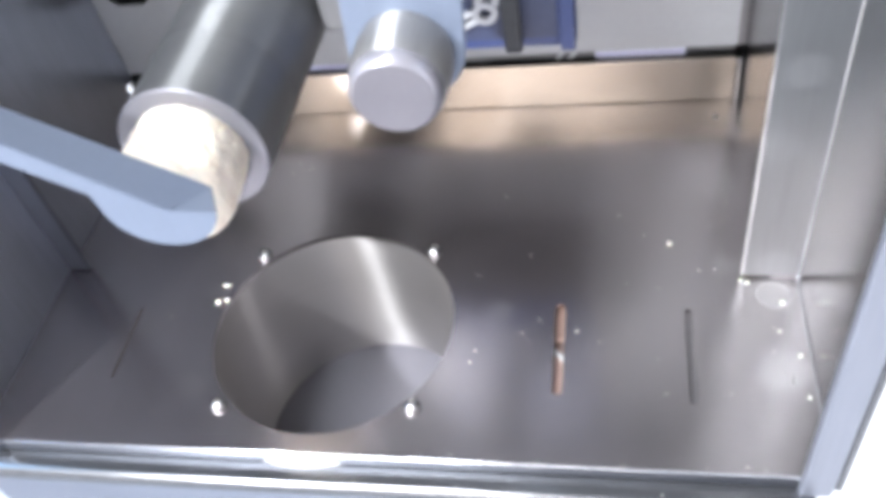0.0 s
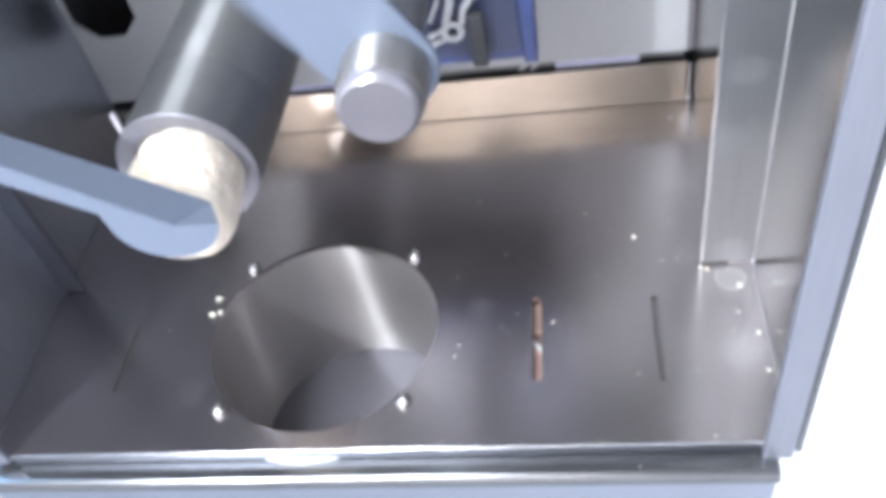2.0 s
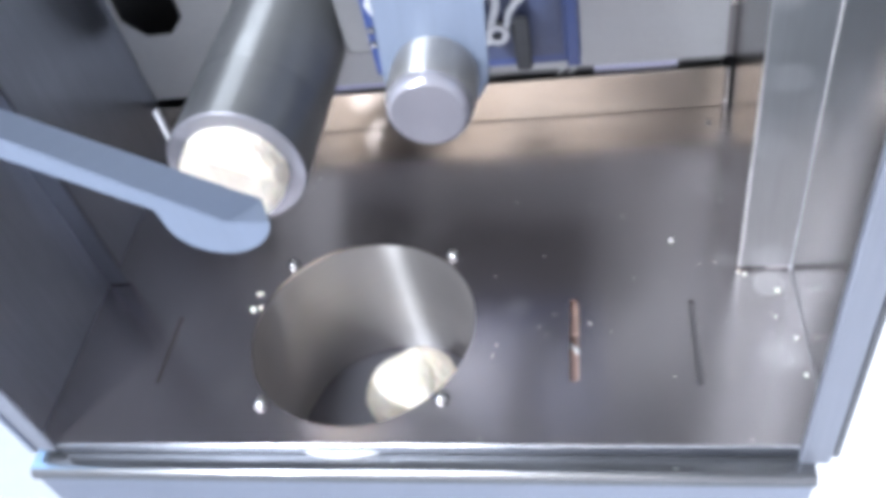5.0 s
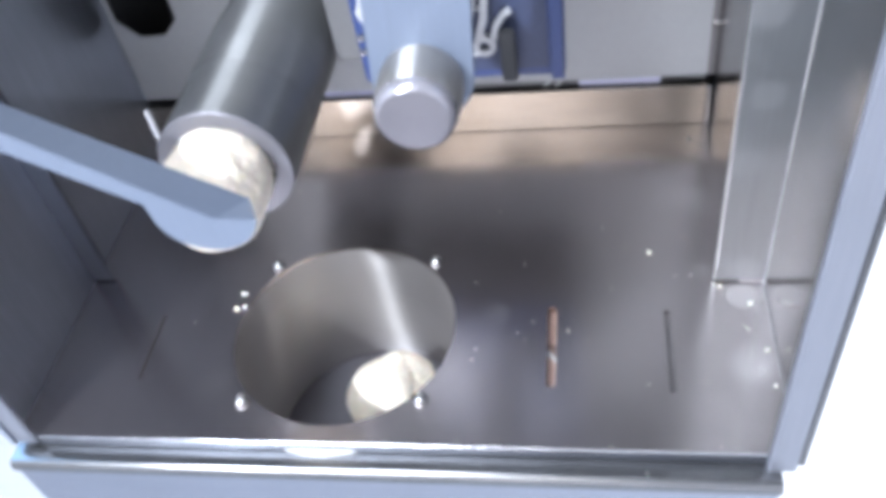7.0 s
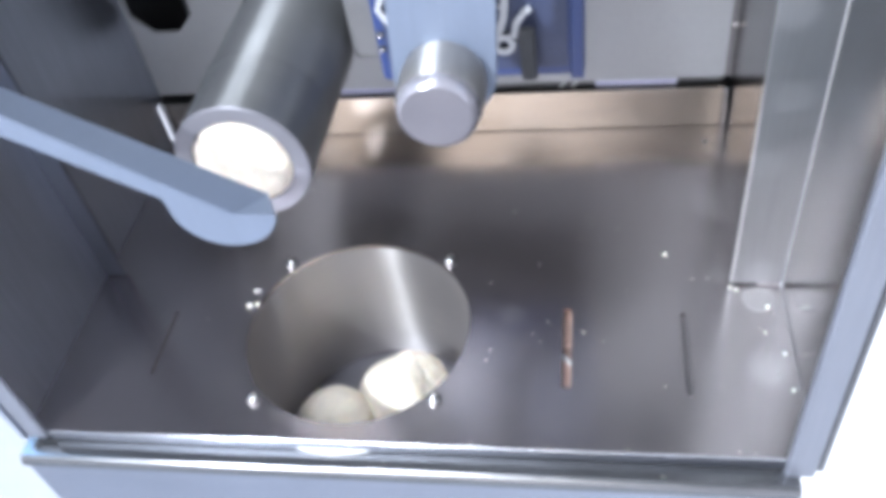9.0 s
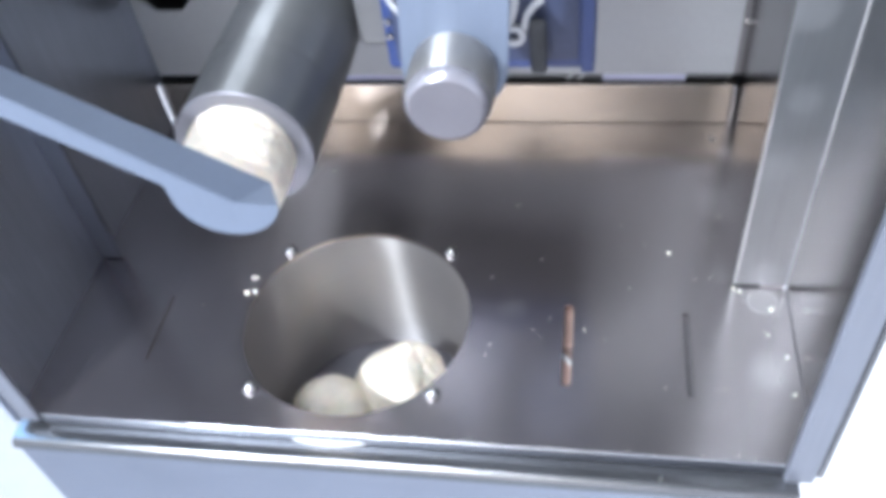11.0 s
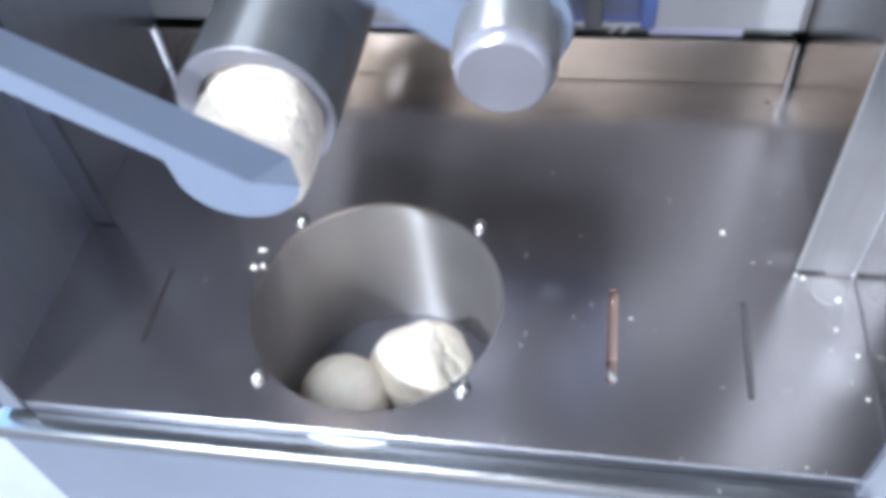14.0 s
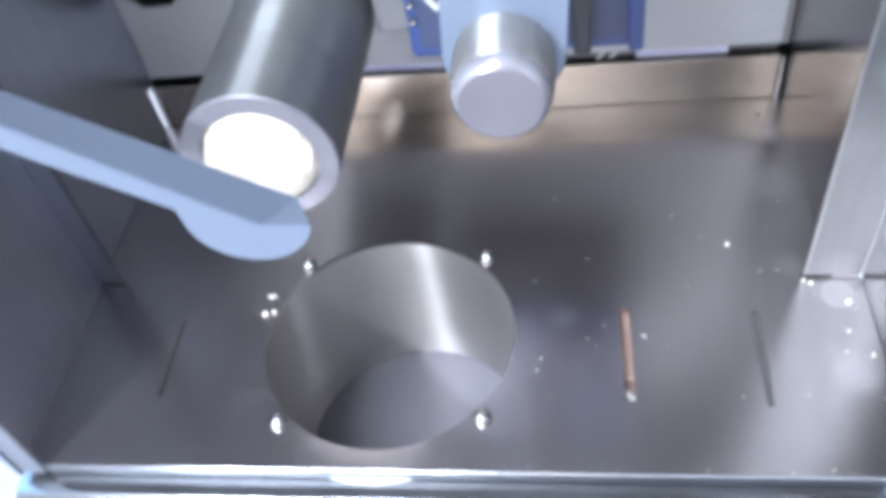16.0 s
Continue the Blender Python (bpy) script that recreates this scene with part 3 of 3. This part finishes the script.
for i in range(48):
    cx, cy, cr = rnd.uniform(-0.17, 0.255), rnd.uniform(-0.083, 0.15), rnd.choice((0.0002, 0.0002, 0.0003, 0.0003, 0.0004))
    if rnd.random() < 0.5:
        cx = rnd.uniform(0.09, 0.265)
    if math.hypot(cx, cy) < 0.085 or any(abs(cx - sx) < 0.006 for sx in (0.1375, 0.21, -0.132)):
        continue
    bmesh.ops.create_icosphere(bm, subdivisions=1, radius=cr, matrix=Matrix.Translation((cx, cy, cr * 0.6)))
tagged(part("flour_specks", bm, FLOUR), "scattered tiny specks of flour on the floor", "flour", kind="stuff")
bm = bmesh.new()
for i in range(16):
    cx, cy, cr = rnd.uniform(-0.18, 0.25), rnd.choice((rnd.uniform(-0.1035, -0.0925), rnd.uniform(-0.088, -0.08))), rnd.choice((0.0002, 0.0003, 0.0004))
    z = 0.0 if cy > -0.089 else -0.0090
    bmesh.ops.create_icosphere(bm, subdivisions=1, radius=cr, matrix=Matrix.Translation((cx, cy if z == 0 else max(cy, -0.098), z + cr * 0.6)))
tagged(part("shelf_specks", bm, FLOUR), "tiny specks of flour along the front edge", "flour", kind="stuff")


# ---- dough ----
def dough_lump(seed, r, length, squash=1.0):
    bm = bmesh.new()
    bmesh.ops.create_icosphere(bm, subdivisions=6, radius=1)
    pick = random.Random(seed)
    pits = [(pick.uniform(-0.7, 0.7), pick.uniform(-0.6, 0.7), pick.uniform(0.04, 0.10)) for _ in range(9)]
    off = Vector((seed * 3.7, seed * 1.9, seed * 5.1))
    for v in bm.verts:
        p = v.co.normalized()
        e = 4.6 if p.y < 0 else 2.3
        k = (math.hypot(p.x, p.z) ** e + abs(p.y) ** e) ** (-1 / e)
        d = k * (1 + 0.03 * noise.noise(p * 1.7 + off) + 0.022 * noise.noise(p * 4 + off) - 0.03 * max(0, 0.12 - abs(noise.noise(p * 3.1 - off))) / 0.12 * abs(noise.noise(p * 1.3 + off * 2)) + 0.010 * noise.noise(p * 9 + off) + 0.008 * noise.noise(p * 18 + off))
        for px, pz, pr in pits:
            if p.y < 0:
                d -= 0.018 * max(0, 1 - math.hypot(p.x - px * 0.8, p.z - pz * 0.8) / pr)
        v.co = Vector((p.x * r * d, p.y * length / 2 * d, p.z * r * d * squash))
        flare = 1 + 0.025 * min(1, max(0, -v.co.y / (length / 2)))
        v.co.x, v.co.z = v.co.x * flare, v.co.z * flare
    return bm


def dough_thing(seed, r, length, label):
    return tagged(part("dough_piece", dough_lump(seed, r, length), DOUGH, smooth=True, sharp=180), label, "dough", "dough portions")


PIECES = [dough_thing(1, 0.0296, 0.066, "cream coloured lump of soft dough"),
          dough_thing(2, 0.0296, 0.066, "cream coloured lump of soft dough"),
          dough_thing(3, 0.0296, 0.066, "cream coloured lump of soft dough"),
          dough_thing(4, 0.0296, 0.066, "cream coloured dough filling the outlet tube")]

# ---- moving things ----
REST = -4
KNIFE = [(0, 0), (1.85, 0), (1.92, 12), (2.0, 36), (2.1, 80), (2.2, 128), (2.3, 172), (2.4, 217), (2.5, 250), (2.6, 292), (2.7, 336), (2.77, 357), (2.82, 360),
         (7.85, 360), (7.92, 372), (8.0, 402), (8.1, 447), (8.2, 497), (8.3, 545), (8.4, 584), (8.5, 622), (8.6, 662), (8.7, 712), (8.75, 720),
         (13.8, 720), (13.88, 732), (14.0, 776), (14.1, 824), (14.2, 880), (14.3, 926), (14.4, 965), (14.5, 992), (14.6, 1032), (14.68, 1072), (14.74, 1080), (16, 1080)]


UP_SIDE, DOWN_SIDE = (0.80, -0.12, 0.58), (-0.35, 0.45, -0.82)


def lie(x, y, z, turn, cut=UP_SIDE):
    """A portion on its way from facing out of the tube (0) to lying with its cut end that way (1)."""
    axis, angle = Vector((0, -1, 0)).rotation_difference(Vector(cut).normalized()).to_axis_angle()
    return Matrix.Translation((x, y, z)) @ Matrix.Rotation(angle * turn, 4, axis)


def motions():
    walk(knife, [(t, pose(KX, 0, KZ, 0, -a - REST, 0)) for t, a in KNIFE])
    # inside: a full portion waiting in the tube; out: a portion pushed out and sagging, ready to be cut
    inside, out = TY + 0.0285, TY - 0.018
    ready = pose(TX + 0.006, out + 0.003, TZ + 0.002, 2, 0, 0)
    A, B, C, D = PIECES
    rest_a, rest_b, rest_c = lie(0.012, 0.013, -0.099, 1.0), lie(-0.033, -0.015, -0.100, 1.0, DOWN_SIDE), pose(0.031, 0.035, -0.061, 46, 112, 0)
    walk(A, [(0, pose(TX, out + 0.008, TZ + 0.001, 2, 0, 0)), (1.0, pose(TX, out + 0.004, TZ + 0.001, 2, 0, 0)), (2.12, ready), (2.2, lie(TX + 0.016, out - 0.004, TZ - 0.036, 0.15)),
             (2.3, lie(-0.008, -0.016, 0.03, 0.35)), (2.37, lie(0.008, -0.030, -0.085, 0.55)), (2.42, lie(0.012, -0.026, -0.102, 0.7)), (2.5, lie(0.012, -0.010, -0.100, 0.8)),
             (2.6, lie(0.012, 0.004, -0.099, 0.9)), (2.8, rest_a), (14.70, rest_a),
             (14.8, lie(0.022, 0.026, -0.090, 1.03)), (14.9, lie(0.026, 0.034, -0.086, 1.06)), (15.0, lie(0.024, 0.033, -0.087, 1.09)), (15.04, lie(0.020, 0.020, -0.110, 1.1)),
             (15.1, lie(0.015, 0.0, -0.19, 1.12)), (15.2, lie(0.012, 0.0, -0.32, 1.15)), (15.3, lie(0.012, 0.0, -0.518, 1.2)), (16, lie(0.012, 0.0, -0.518, 1.2))])
    walk(B, [(0, pose(TX, inside + 0.012, TZ)), (2.1, pose(TX, inside + 0.001, TZ)), (3.5, pose(TX, inside - 0.002, TZ)), (4.2, pose(TX, inside - 0.005, TZ)), (6.3, pose(TX, out + 0.010, TZ + 0.001, 2, 0, 0)),
             (7.0, pose(TX, out + 0.005, TZ + 0.001, 2, 0, 0)), (8.12, ready),
             (8.2, lie(TX + 0.016, out - 0.006, TZ - 0.046, 0.25, DOWN_SIDE)), (8.3, lie(-0.022, -0.016, 0.0, 0.55, DOWN_SIDE)), (8.4, lie(-0.033, -0.015, -0.101, 0.85, DOWN_SIDE)), (8.5, lie(-0.033, -0.015, -0.100, 0.95, DOWN_SIDE)),
             (8.7, rest_b), (14.70, rest_b), (14.8, lie(-0.029, 0.002, -0.082, 1.03, DOWN_SIDE)),
             (14.9, lie(-0.026, 0.014, -0.076, 1.06, DOWN_SIDE)), (15.0, lie(-0.023, 0.005, -0.082, 1.1, DOWN_SIDE)), (15.04, lie(-0.019, 0.002, -0.110, 1.12, DOWN_SIDE)), (15.1, lie(-0.008, -0.01, -0.19, 1.15, DOWN_SIDE)), (15.2, lie(-0.03, 0, -0.33, 1.15, DOWN_SIDE)),
             (15.3, lie(-0.07, 0, -0.518, 1.15, DOWN_SIDE)), (16, lie(-0.07, 0, -0.518, 1.15, DOWN_SIDE))])
    walk(C, [(0, pose(TX, inside + 0.075, TZ)), (8.1, pose(TX, inside + 0.004, TZ)), (8.3, pose(TX, inside + 0.001, TZ)), (9.3, pose(TX, inside - 0.004, TZ)), (10.8, pose(TX, out + 0.016, TZ + 0.001, 2, 0, 0)),
             (12.0, pose(TX, out + 0.005, TZ + 0.001, 2, 0, 0)), (14.03, ready),
             (14.12, pose(TX + 0.008, out - 0.002, TZ - 0.014, 8, 10, 0)), (14.2, pose(-0.026, -0.010, 0.045, 15, 40, 0)), (14.3, pose(0.002, -0.002, -0.045, 35, 80, 0)), (14.4, pose(0.030, 0.031, -0.062, 45, 110, 0)),
             (14.5, rest_c), (14.70, rest_c), (14.8, pose(0.030, 0.035, -0.050, 46, 112, 6)), (14.9, pose(0.029, 0.035, -0.046, 46, 112, 10)),
             (15.0, pose(0.028, 0.029, -0.051, 48, 112, 13)), (15.04, pose(0.026, 0.030, -0.062, 51, 112, 15)), (15.1, pose(0.022, 0.027, -0.103, 55, 112, 18)), (15.2, pose(0.02, 0.01, -0.27, 60, 112, 20)), (15.3, pose(0.05, 0.06, -0.518, 60, 112, 20)), (16, pose(0.05, 0.06, -0.518, 60, 112, 20))])
    walk(D, [(0, pose(TX, inside + 0.15, TZ)), (14.03, pose(TX, inside + 0.004, TZ)), (14.2, pose(TX, inside + 0.001, TZ)), (16, pose(TX, inside - 0.003, TZ))])
    # Slide added so the bar's light and dark parts shift along the slot.
    walk(bar, [(0, pose(0, 0.003, 0)), (8.5, pose(0, -0.001, 0)), (10.8, pose(0, -0.003, 0)), (11.5, pose(0, -0.006, 0)), (12.0, pose(0, -0.013, 0)), (12.6, pose(0, -0.016, 0)), (14.0, pose(0, -0.0185, 0)), (16, pose(0, -0.0195, 0))])
    walk(trap, [(0, pose(0, 0, 0)), (14.70, pose(0, 0, 0)), (14.8, pose(0, 0, 0.009)), (14.9, pose(0, 0, 0.013)), (15.0, pose(0, 0, 0.012)), (15.05, pose(0, 0, -0.075)), (15.1, pose(0, 0.0, -0.20)), (15.2, pose(0, 0.17, -0.20)),
                (15.45, pose(0, 0.17, -0.20)), (15.55, pose(0, 0, -0.20)), (15.66, pose(0, 0, 0)), (16, pose(0, 0, 0))])


motions()
